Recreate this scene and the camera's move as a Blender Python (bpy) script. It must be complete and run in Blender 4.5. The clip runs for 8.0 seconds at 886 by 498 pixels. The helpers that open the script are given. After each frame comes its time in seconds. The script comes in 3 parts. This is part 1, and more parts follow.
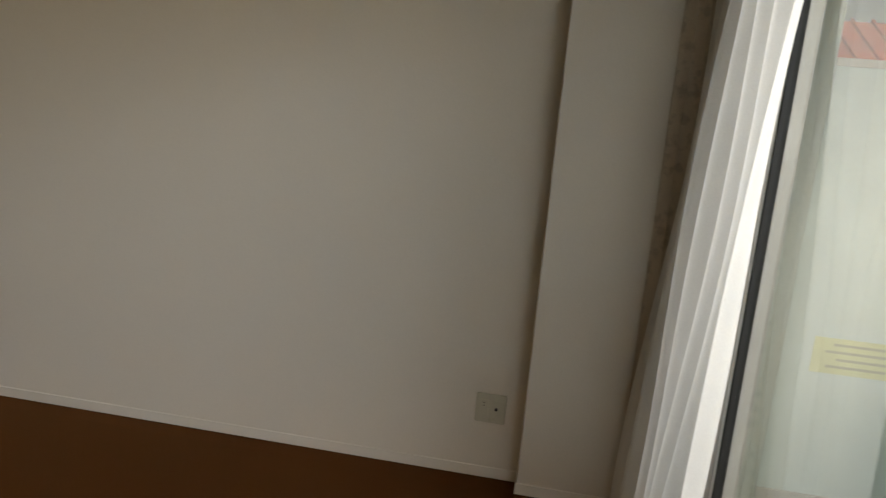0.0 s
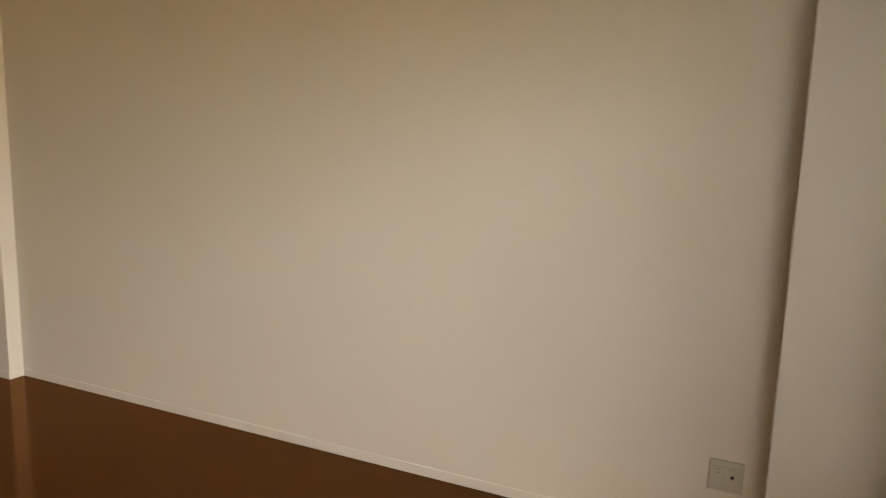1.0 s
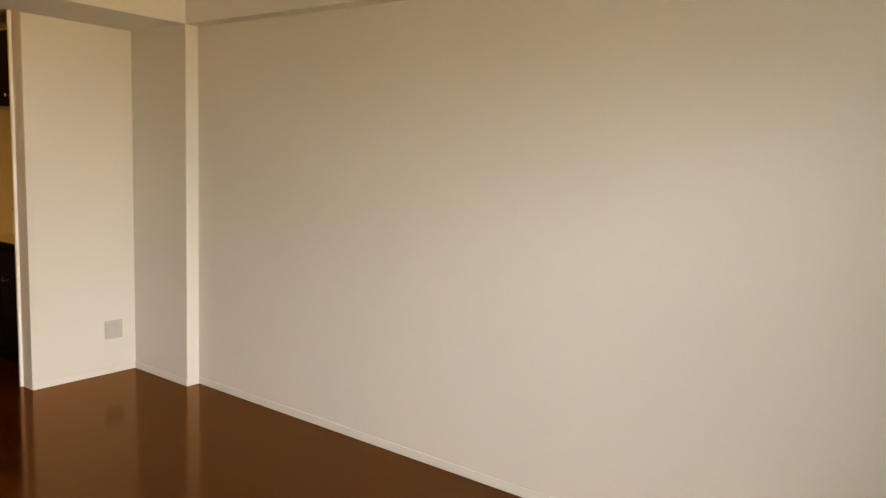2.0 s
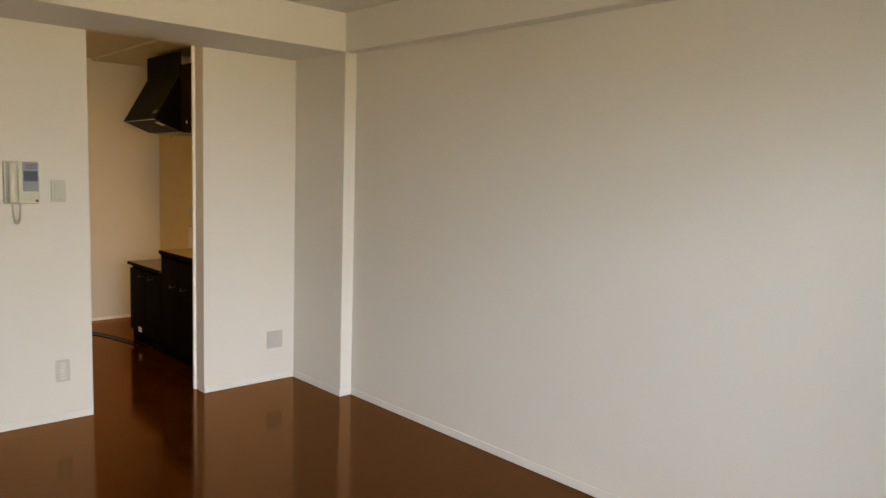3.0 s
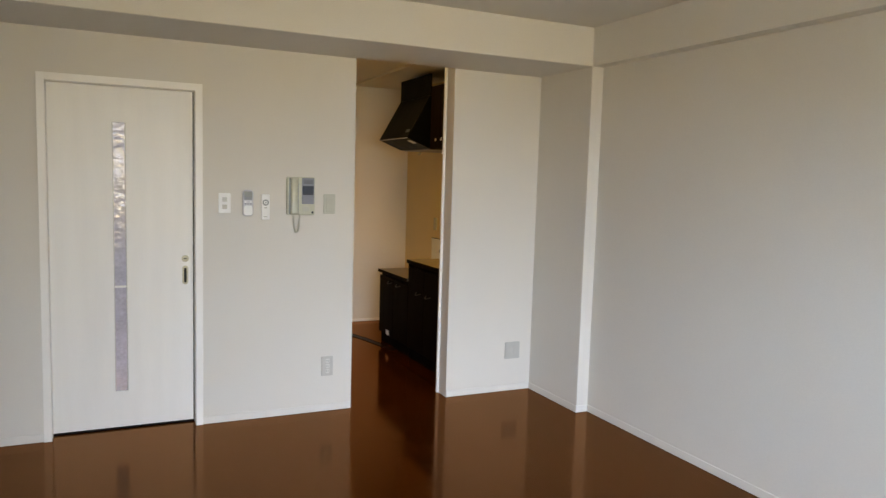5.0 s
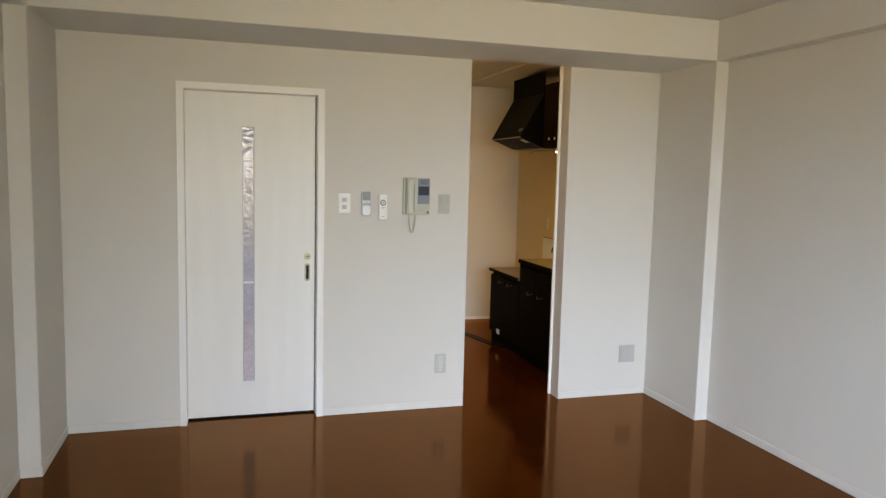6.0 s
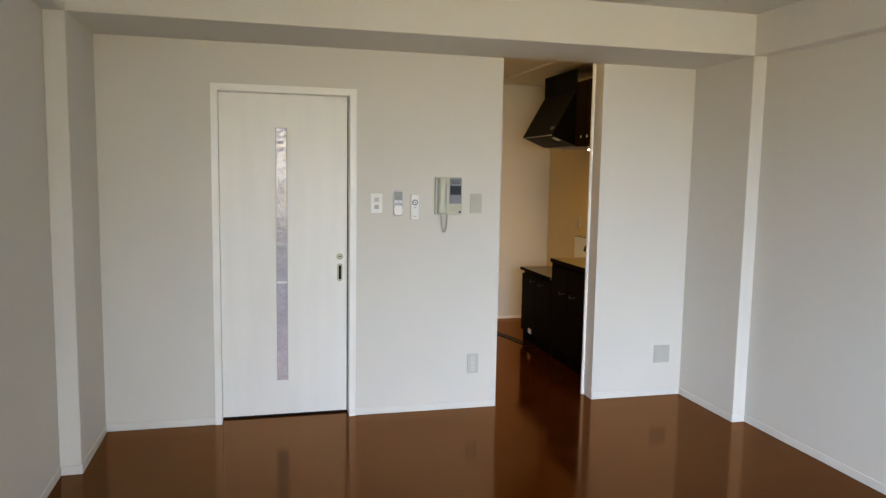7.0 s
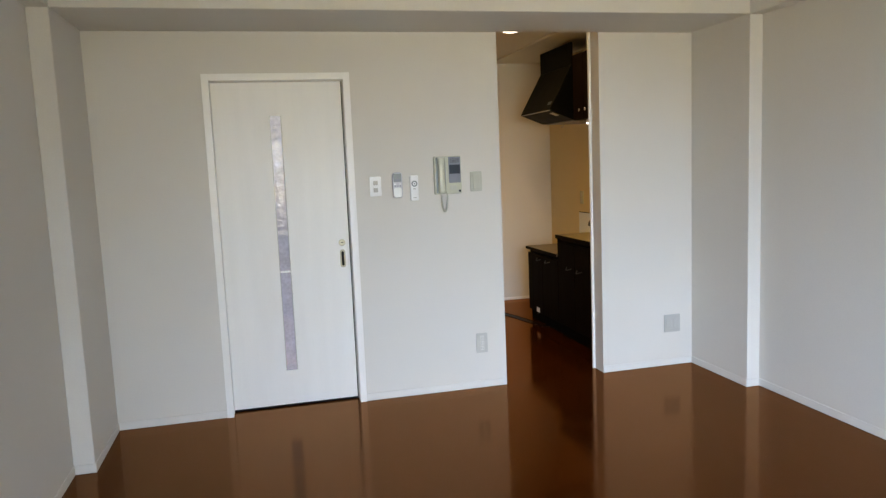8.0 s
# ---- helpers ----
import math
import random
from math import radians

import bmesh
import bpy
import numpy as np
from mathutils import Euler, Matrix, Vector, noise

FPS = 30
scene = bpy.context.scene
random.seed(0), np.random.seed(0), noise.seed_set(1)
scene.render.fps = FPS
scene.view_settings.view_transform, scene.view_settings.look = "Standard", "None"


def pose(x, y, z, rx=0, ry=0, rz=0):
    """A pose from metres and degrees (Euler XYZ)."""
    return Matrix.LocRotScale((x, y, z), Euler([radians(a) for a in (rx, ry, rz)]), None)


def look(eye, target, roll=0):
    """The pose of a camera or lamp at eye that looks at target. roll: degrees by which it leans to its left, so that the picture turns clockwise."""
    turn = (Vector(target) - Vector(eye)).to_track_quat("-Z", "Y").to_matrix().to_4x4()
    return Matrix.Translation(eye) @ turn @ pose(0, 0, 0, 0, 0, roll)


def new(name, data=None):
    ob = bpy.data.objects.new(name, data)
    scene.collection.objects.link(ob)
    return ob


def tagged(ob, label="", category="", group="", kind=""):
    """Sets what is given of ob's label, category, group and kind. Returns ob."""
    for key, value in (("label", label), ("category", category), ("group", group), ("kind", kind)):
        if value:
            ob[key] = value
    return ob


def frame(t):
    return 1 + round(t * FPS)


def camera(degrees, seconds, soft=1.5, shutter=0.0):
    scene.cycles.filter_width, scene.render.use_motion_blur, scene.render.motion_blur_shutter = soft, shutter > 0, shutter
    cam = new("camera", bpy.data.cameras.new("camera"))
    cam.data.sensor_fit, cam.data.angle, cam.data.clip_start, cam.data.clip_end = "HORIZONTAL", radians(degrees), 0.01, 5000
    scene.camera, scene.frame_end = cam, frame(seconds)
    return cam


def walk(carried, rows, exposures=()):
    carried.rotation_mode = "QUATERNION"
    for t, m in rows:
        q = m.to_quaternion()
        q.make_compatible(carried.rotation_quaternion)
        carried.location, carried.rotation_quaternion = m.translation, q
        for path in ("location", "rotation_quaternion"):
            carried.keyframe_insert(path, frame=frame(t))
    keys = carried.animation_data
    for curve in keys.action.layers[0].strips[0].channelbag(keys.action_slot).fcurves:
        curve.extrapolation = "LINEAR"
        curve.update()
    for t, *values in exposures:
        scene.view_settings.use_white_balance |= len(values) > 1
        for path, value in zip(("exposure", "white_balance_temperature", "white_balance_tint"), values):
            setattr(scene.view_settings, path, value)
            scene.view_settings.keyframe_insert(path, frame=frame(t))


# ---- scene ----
cam = camera(63.2, 8.0, soft=1.3, shutter=0.2)
PATH = [
    (0, (-1.216, -4.765, 1.489), (0.717, -4.45, 1.08), 4.9),
    (0.2, (-1.292, -4.732, 1.521), (0.623, -4.303, 1.137), 4.4),
    (0.5, (-1.313, -4.686, 1.545), (0.562, -4.091, 1.184), 3.3),
    (0.8, (-1.289, -4.672, 1.54), (0.539, -3.933, 1.201), 2.3),
    (1, (-1.259, -4.662, 1.523), (0.531, -3.827, 1.207), 1.7),
    (1.2, (-1.289, -4.638, 1.509), (0.468, -3.726, 1.223), 1.9),
    (2.5, (-1.313, -4.556, 1.531), (0.171, -3.238, 1.291), 1.9),
    (3, (-1.346, -4.531, 1.527), (0.005, -3.072, 1.316), 1.8),
    (3.5, (-1.378, -4.496, 1.530), (-0.162, -2.921, 1.327), 1.8),
    (4, (-1.405, -4.480, 1.529), (-0.292, -2.830, 1.322), 1.8),
    (4.5, (-1.417, -4.481, 1.534), (-0.420, -2.759, 1.333), 1.6),
    (5, (-1.455, -4.474, 1.527), (-0.609, -2.672, 1.336), 1.7),
    (6.5, (-1.515, -4.462, 1.551), (-1.010, -2.539, 1.337), 1.1),
    (7, (-1.521, -4.444, 1.551), (-1.026, -2.518, 1.338), 1.0),
    (7.5, (-1.521, -4.416, 1.534), (-1.017, -2.492, 1.328), -0.0),
    (8, (-1.486, -4.421, 1.477), (-1.012, -2.492, 1.240), -2.4),
]
walk(cam, [(t, look(eye, target, roll)) for t, eye, target, roll in PATH],
     exposures=[(0.0, -1.70, 9800, 17), (0.5, -1.21, 12200, 21.5), (1.0, -0.90, 12200, 23.5), (2.5, -0.38, 9300, 19.5), (3.0, -0.57, 8500, 17.5), (4.5, -0.53, 7400, 16.5), (7.0, -0.38, 6900, 14.5), (8.0, -0.36, 6600, 14)])

# ---- world and light ----
world = bpy.data.worlds.new("sky")
scene.world = world
world.use_nodes = True
wn = world.node_tree
sky = wn.nodes.new("ShaderNodeTexSky")
sky.sky_type = "NISHITA"
sky.sun_disc = False
sky.sun_elevation = radians(37)
sky.sun_rotation = radians(231)
sky.dust_density = 3.0
wn.links.new(sky.outputs["Color"], wn.nodes["Background"].inputs["Color"])
wn.nodes["Background"].inputs["Strength"].default_value = 0.15

sun = new("sun", bpy.data.lights.new("sun", "SUN"))
sun.data.energy, sun.data.angle, sun.data.color = 2.8, radians(25), (1.0, 0.98, 0.94)
sun.matrix_world = look((0, 0, 0), (0.62, 0.5, -0.6))

# light that enters between the balcony's parapet and the slab above it: cool from the sky, warm from the sunlit street and houses
def opening_light(name, z, height, target, energy, colour, spread):
    lamp_ob = new(name, bpy.data.lights.new(name, "AREA"))
    lamp_ob.data.shape, lamp_ob.data.size, lamp_ob.data.size_y = "RECTANGLE", 3.0, height
    lamp_ob.data.energy, lamp_ob.data.color, lamp_ob.data.spread = energy, colour, radians(spread)
    lamp_ob.matrix_world = look((-1.1, -6.98, z), target)


opening_light("sky_light", 2.22, 0.62, (1.5, 0.0, -0.5), 128.0, (0.45, 0.665, 1.0), 80)
opening_light("street_light_bounce", 1.50, 0.72, (0.9, 0.0, 2.6), 37.0, (1.0, 0.875, 0.52), 96)

# warm lamps in the kitchen: the recessed ceiling light and the tube under the wall cabinet
def warm_lamp(name, shape, size, size_y, energy, colour, spread, eye, target):
    lamp_ob = new(name, bpy.data.lights.new(name, "AREA"))
    lamp_ob.data.shape, lamp_ob.data.size = shape, size
    if shape == "RECTANGLE":
        lamp_ob.data.size_y = size_y
    lamp_ob.data.energy, lamp_ob.data.color, lamp_ob.data.spread = energy, colour, radians(spread)
    lamp_ob.matrix_world = look(eye, target)


warm_lamp("downlight_bulb", "DISK", 0.11, 0.11, 11.0, (1.0, 0.61, 0.20), 178, (0.475, 1.03, 2.468), (0.475, 1.031, 0.0))
warm_lamp("cabinet_tube", "RECTANGLE", 0.035, 0.50, 11.0, (1.0, 0.64, 0.10), 170, (1.147, 0.84, 1.744), (1.147, 0.8401, 0.0))


# ---- materials ----
def rgba(c):
    return (c[0], c[1], c[2], 1.0)


def material(name, base, rough=0.5, metal=0.0, mottle=0.06, mottle_scale=3.0, grain=0.04, grain_scale=120.0,
             bump=0.1, bump_scale=300.0, bump_dist=0.001, stretch=(1, 1, 1), coat=0.0, rough_var=0.1, spec=0.5):
    m = bpy.data.materials.new(name)
    m.use_nodes = True
    nt = m.node_tree
    b = nt.nodes["Principled BSDF"]
    b.inputs["Metallic"].default_value = metal
    b.inputs["Specular IOR Level"].default_value = spec
    b.inputs["Coat Weight"].default_value = coat
    b.inputs["Coat Roughness"].default_value = 0.08
    tc = nt.nodes.new("ShaderNodeNewGeometry")
    mp = nt.nodes.new("ShaderNodeMapping")
    mp.inputs["Scale"].default_value = stretch
    nt.links.new(tc.outputs["Position"], mp.inputs["Vector"])

    def noise_tex(scale, detail=4.0):
        n = nt.nodes.new("ShaderNodeTexNoise")
        n.inputs["Scale"].default_value, n.inputs["Detail"].default_value = scale, detail
        nt.links.new(mp.outputs["Vector"], n.inputs["Vector"])
        return n
    big, fine = noise_tex(mottle_scale), noise_tex(grain_scale)

    def ramp(src, lo, hi):
        r = nt.nodes.new("ShaderNodeMapRange")
        r.inputs["From Min"].default_value, r.inputs["From Max"].default_value = 0.3, 0.7
        r.inputs["To Min"].default_value, r.inputs["To Max"].default_value = lo, hi
        nt.links.new(src, r.inputs["Value"])
        return r
    r1 = ramp(big.outputs["Fac"], 1 - mottle, 1 + mottle)
    r2 = ramp(fine.outputs["Fac"], 1 - grain, 1 + grain)
    mul = nt.nodes.new("ShaderNodeMath")
    mul.operation = "MULTIPLY"
    nt.links.new(r1.outputs["Result"], mul.inputs[0])
    nt.links.new(r2.outputs["Result"], mul.inputs[1])
    sc = nt.nodes.new("ShaderNodeVectorMath")
    sc.operation = "SCALE"
    sc.inputs[0].default_value = base
    nt.links.new(mul.outputs[0], sc.inputs["Scale"])
    nt.links.new(sc.outputs["Vector"], b.inputs["Base Color"])
    r3 = ramp(big.outputs["Fac"], max(0.02, rough * (1 - rough_var)), min(1, rough * (1 + rough_var)))
    nt.links.new(r3.outputs["Result"], b.inputs["Roughness"])
    if bump > 0:
        bn = noise_tex(bump_scale, 2.0)
        bp = nt.nodes.new("ShaderNodeBump")
        bp.inputs["Strength"].default_value, bp.inputs["Distance"].default_value = bump, bump_dist
        nt.links.new(bn.outputs["Fac"], bp.inputs["Height"])
        nt.links.new(bp.outputs["Normal"], b.inputs["Normal"])
    return m


def floor_material():
    """Dark red-brown lacquered floorboards: soft mottling under an amber lacquer."""
    m = material("lacquered_floorboards", (0.037, 0.0075, 0.0010), rough=0.9, mottle=0.06, mottle_scale=2.2, grain=0.0,
                 grain_scale=18.0, bump=0.0, stretch=(1, 1, 1), rough_var=0.0, spec=0.0)
    nt = m.node_tree
    b, out = nt.nodes["Principled BSDF"], nt.nodes["Material Output"]
    gloss = nt.nodes.new("ShaderNodeBsdfGlossy")
    gloss.inputs["Color"].default_value = (1.0, 0.51, 0.24, 1.0)
    geo = nt.nodes.new("ShaderNodeNewGeometry")
    smear = nt.nodes.new("ShaderNodeTexNoise")
    smear.inputs["Scale"].default_value, smear.inputs["Detail"].default_value = 2.6, 5.0
    nt.links.new(geo.outputs["Position"], smear.inputs["Vector"])
    dull = nt.nodes.new("ShaderNodeMapRange")
    dull.inputs["From Min"].default_value, dull.inputs["From Max"].default_value = 0.35, 0.7
    dull.inputs["To Min"].default_value, dull.inputs["To Max"].default_value = 0.075, 0.17
    nt.links.new(smear.outputs["Fac"], dull.inputs["Value"])
    nt.links.new(dull.outputs["Result"], gloss.inputs["Roughness"])
    fres = nt.nodes.new("ShaderNodeFresnel")
    fres.inputs["IOR"].default_value = 1.53
    mx = nt.nodes.new("ShaderNodeMixShader")
    nt.links.new(fres.outputs["Fac"], mx.inputs["Fac"])
    nt.links.new(b.outputs["BSDF"], mx.inputs[1])
    nt.links.new(gloss.outputs["BSDF"], mx.inputs[2])
    nt.links.new(mx.outputs["Shader"], out.inputs["Surface"])
    return m


def emitter(name, colour, strength):
    m = bpy.data.materials.new(name)
    m.use_nodes = True
    b = m.node_tree.nodes["Principled BSDF"]
    b.inputs["Base Color"].default_value = rgba(colour)
    b.inputs["Emission Color"].default_value = rgba(colour)
    b.inputs["Emission Strength"].default_value = strength
    return m


def glass_material(name, tint=(0.93, 0.97, 0.95)):
    m = bpy.data.materials.new(name)
    m.use_nodes = True
    b = m.node_tree.nodes["Principled BSDF"]
    b.inputs["Base Color"].default_value = rgba(tint)
    b.inputs["Roughness"].default_value = 0.01
    b.inputs["Transmission Weight"].default_value = 1.0
    b.inputs["IOR"].default_value = 1.5
    return m


def cloth_material(name, base, through_colour, share, weave=900.0):
    m = material(name, base, rough=0.9, mottle=0.05, mottle_scale=6.0, grain=0.05, grain_scale=200.0, bump=0.15, bump_scale=weave)
    nt = m.node_tree
    b, out = nt.nodes["Principled BSDF"], nt.nodes["Material Output"]
    tr = nt.nodes.new("ShaderNodeBsdfTranslucent")
    tr.inputs["Color"].default_value = rgba(through_colour)
    mx = nt.nodes.new("ShaderNodeMixShader")
    mx.inputs["Fac"].default_value = share
    nt.links.new(b.outputs["BSDF"], mx.inputs[1])
    nt.links.new(tr.outputs["BSDF"], mx.inputs[2])
    nt.links.new(mx.outputs["Shader"], out.inputs["Surface"])
    return m


def drape_material():
    """Beige drape with a brown printed pattern of irregular sprigs."""
    m = cloth_material("printed_drape", (0.64, 0.56, 0.46), (0.36, 0.27, 0.18), 0.25)
    nt = m.node_tree
    b = nt.nodes["Principled BSDF"]
    link = b.inputs["Base Color"].links[0].from_socket
    geo = nt.nodes.new("ShaderNodeNewGeometry")
    vo = nt.nodes.new("ShaderNodeTexVoronoi")
    vo.inputs["Scale"].default_value = 17.0
    ns = nt.nodes.new("ShaderNodeTexNoise")
    ns.inputs["Scale"].default_value = 42.0
    nt.links.new(geo.outputs["Position"], vo.inputs["Vector"])
    nt.links.new(geo.outputs["Position"], ns.inputs["Vector"])
    ad = nt.nodes.new("ShaderNodeMath")
    ad.operation = "ADD"
    nt.links.new(vo.outputs["Distance"], ad.inputs[0])
    nt.links.new(ns.outputs["Fac"], ad.inputs[1])
    mr = nt.nodes.new("ShaderNodeMapRange")
    mr.inputs["From Min"].default_value, mr.inputs["From Max"].default_value = 0.70, 0.95
    mr.inputs["To Min"].default_value, mr.inputs["To Max"].default_value = 0.72, 1.0
    nt.links.new(ad.outputs[0], mr.inputs["Value"])
    sc = nt.nodes.new("ShaderNodeVectorMath")
    sc.operation = "SCALE"
    nt.links.new(link, sc.inputs[0])
    nt.links.new(mr.outputs["Result"], sc.inputs["Scale"])
    nt.links.new(sc.outputs["Vector"], b.inputs["Base Color"])
    return m


WALLPAPER = material("white_vinyl_wallpaper", (0.70, 0.665, 0.60), rough=0.72, mottle=0.015, mottle_scale=1.6, grain=0.02,
                     grain_scale=160.0, bump=0.35, bump_scale=260.0, bump_dist=0.0012, spec=0.3)
# kitchen wall paper with the warm lamps' yellow glow put into its colour
GLOWWALL = material("glow_tinted_kitchen_paper", (0.68, 0.53, 0.28), rough=0.6, mottle=0.03, mottle_scale=2.0, grain=0.02,
                     grain_scale=160.0, bump=0.3, bump_scale=260.0, bump_dist=0.0012, spec=0.3)
CEILING = material("white_ceiling_paper", (0.72, 0.69, 0.62), rough=0.8, mottle=0.015, mottle_scale=1.4, grain=0.02,
                   grain_scale=140.0, bump=0.3, bump_scale=200.0, bump_dist=0.0012, spec=0.25)
TRIM = material("white_satin_trim", (0.90, 0.88, 0.835), rough=0.38, mottle=0.02, mottle_scale=4.0, grain=0.01, bump=0.03)
SKIRT = material("white_vinyl_baseboard", (0.725, 0.695, 0.635), rough=0.45, mottle=0.03, mottle_scale=5.0, grain=0.01, bump=0.03)
DOORWHITE = material("off_white_door_laminate", (0.85, 0.83, 0.78), rough=0.42, mottle=0.02, mottle_scale=2.5, grain=0.010,
                     grain_scale=60.0, bump=0.06, bump_scale=120.0, stretch=(6, 6, 0.6))
FLOOR = floor_material()
IVORY = material("ivory_plastic", (0.56, 0.555, 0.43), rough=0.2, mottle=0.03, mottle_scale=20.0, grain=0.01, bump=0.02)
WHITEPL = material("white_plastic", (0.86, 0.86, 0.84), rough=0.32, mottle=0.02, mottle_scale=20.0, grain=0.01, bump=0.02)
GREYPL = material("pale_grey_plastic", (0.49, 0.475, 0.43), rough=0.4, mottle=0.03, mottle_scale=20.0, grain=0.01, bump=0.02)
SOCKET = material("light_grey_plastic", (0.53, 0.51, 0.46), rough=0.4, mottle=0.03, mottle_scale=20.0, grain=0.01, bump=0.02)
OUTLET = material("off_white_outlet_plastic", (0.66, 0.64, 0.585), rough=0.4, mottle=0.03, mottle_scale=20.0, grain=0.01, bump=0.02)
MIDGREY = material("slate_grey_plastic", (0.20, 0.21, 0.24), rough=0.35, mottle=0.04, mottle_scale=20.0, grain=0.02, bump=0.02)
BLACKPL = material("black_plastic", (0.015, 0.015, 0.017), rough=0.3, mottle=0.05, mottle_scale=20.0, grain=0.02, bump=0.02)
SCREEN = material("dark_display", (0.03, 0.035, 0.045), rough=0.1, mottle=0.05, mottle_scale=8.0, grain=0.0, bump=0.0)
LCD = material("grey_lcd", (0.26, 0.28, 0.27), rough=0.15, mottle=0.04, mottle_scale=30.0, grain=0.0, bump=0.0)
SLITGLASS = material("silvered_glass", (0.52, 0.50, 0.57), rough=0.10, metal=0.05, mottle=0.10, mottle_scale=14.0, grain=0.12,
                     grain_scale=60.0, bump=1.0, bump_scale=26.0, bump_dist=0.004, spec=0.40)
SILVERPL = material("silver_grey_plastic", (0.56, 0.55, 0.59), rough=0.3, mottle=0.03, mottle_scale=20.0, grain=0.01, bump=0.02)
OLIVEPL = material("aged_ivory_plastic", (0.50, 0.495, 0.41), rough=0.3, mottle=0.03, mottle_scale=20.0, grain=0.01, bump=0.02)
CHROME = material("chrome", (0.75, 0.75, 0.74), rough=0.16, metal=1.0, mottle=0.04, mottle_scale=20.0, grain=0.02, bump=0.02)
BRASS = material("satin_nickel", (0.46, 0.42, 0.30), rough=0.4, metal=0.3, mottle=0.05, mottle_scale=30.0, grain=0.03, bump=0.02)
# near-black: puts the shade of the door's gaps and recesses into flat parts
GAPSHADE = material("dark_gap_shade", (0.012, 0.011, 0.010), rough=0.9, mottle=0.1, grain=0.05, bump=0.05, spec=0.15)
GASKET = material("black_rubber", (0.02, 0.021, 0.021), rough=0.8, mottle=0.08, grain=0.05, bump=0.05, spec=0.2)
ALUMINIUM = material("anodised_aluminium", (0.68, 0.67, 0.65), rough=0.4, metal=0.35, mottle=0.04, mottle_scale=8.0, grain=0.03, bump=0.03)
ESPRESSO = material("espresso_laminate", (0.0060, 0.0036, 0.0026), rough=0.5, mottle=0.15, mottle_scale=5.0, grain=0.2,
                    grain_scale=30.0, bump=0.04, bump_scale=60.0, stretch=(4, 4, 0.5), spec=0.015)
HOODBLACK = material("black_enamelled_steel", (0.0035, 0.0035, 0.0032), rough=0.4, mottle=0.15, mottle_scale=6.0, grain=0.05, bump=0.03, spec=0.02)
DARKBAND = material("dark_brown_strip", (0.016, 0.007, 0.004), rough=0.25, mottle=0.1, mottle_scale=8.0, grain=0.05, bump=0.02, spec=0.02)
PLINTH = material("matt_black_plinth", (0.004, 0.0035, 0.003), rough=0.9, mottle=0.1, mottle_scale=6.0, grain=0.05, bump=0.02, spec=0.02)
DULLMETAL = material("dull_antique_nickel", (0.05, 0.047, 0.042), rough=0.5, metal=0.5, mottle=0.05, mottle_scale=30.0, grain=0.03, bump=0.02)
STEEL = material("brushed_stainless_steel", (0.17, 0.145, 0.11), rough=0.36, metal=0.6, mottle=0.06, mottle_scale=4.0, grain=0.08,
                 grain_scale=60.0, bump=0.05, bump_scale=90.0, stretch=(8, 1, 1))
PANEL = material("white_kitchen_panel", (0.78, 0.80, 0.82), rough=0.2, mottle=0.02, mottle_scale=3.0, grain=0.01, bump=0.02)
SHEER = cloth_material("white_sheer_cloth", (0.72, 0.72, 0.70), (0.92, 0.93, 0.92), 0.40)
DRAPE = drape_material()
GLASS = glass_material("window_glass")
CONCRETE = material("painted_concrete", (0.68, 0.76, 0.75), rough=0.85, mottle=0.07, mottle_scale=2.0, grain=0.06, grain_scale=60.0,
                    bump=0.3, bump_scale=120.0)
BOARD = material("grey_fibre_cement_board", (0.76, 0.90, 0.91), rough=0.7, mottle=0.05, mottle_scale=2.5, grain=0.04, grain_scale=80.0, bump=0.1)
STICKER = material("pale_yellow_sticker", (0.80, 0.84, 0.50), rough=0.5, mottle=0.04, mottle_scale=8.0, grain=0.02, bump=0.02)
PRINT = material("grey_green_print", (0.56, 0.58, 0.40), rough=0.5, mottle=0.05, mottle_scale=12.0, grain=0.02, bump=0.0)
ROOFTILE = material("orange_clay_tile", (0.66, 0.12, 0.045), rough=0.75, mottle=0.15, mottle_scale=1.5, grain=0.12, grain_scale=20.0, bump=0.2, bump_scale=40.0)
PLASTER = material("cream_plaster", (0.59, 0.555, 0.485), rough=0.85, mottle=0.06, mottle_scale=0.8, grain=0.05, grain_scale=30.0, bump=0.2, bump_scale=60.0)
EARTH = material("street_asphalt", (0.06, 0.06, 0.058), rough=0.9, mottle=0.2, mottle_scale=0.4, grain=0.15, grain_scale=25.0, bump=0.3, bump_scale=60.0)
LAMPGLOW = emitter("lit_lamp_cover", (1.0, 0.86, 0.66), 9.0)


# ---- builders ----
PLACE = {}


def merge(*meshes):
    """One bmesh out of several."""
    out = bmesh.new()
    for b in meshes:
        me = bpy.data.meshes.new("tmp")
        b.to_mesh(me)
        out.from_mesh(me)
        b.free()
        bpy.data.meshes.remove(me)
    return out


def box(lo, hi, bevel=0.0, segments=1):
    bm = bmesh.new()
    bmesh.ops.create_cube(bm, size=1.0)
    for v in bm.verts:
        v.co = Vector([lo[i] + (v.co[i] + 0.5) * (hi[i] - lo[i]) for i in range(3)])
    if bevel:
        bmesh.ops.bevel(bm, geom=bm.edges[:], offset=bevel, segments=segments, affect="EDGES", profile=0.5)
    return bm


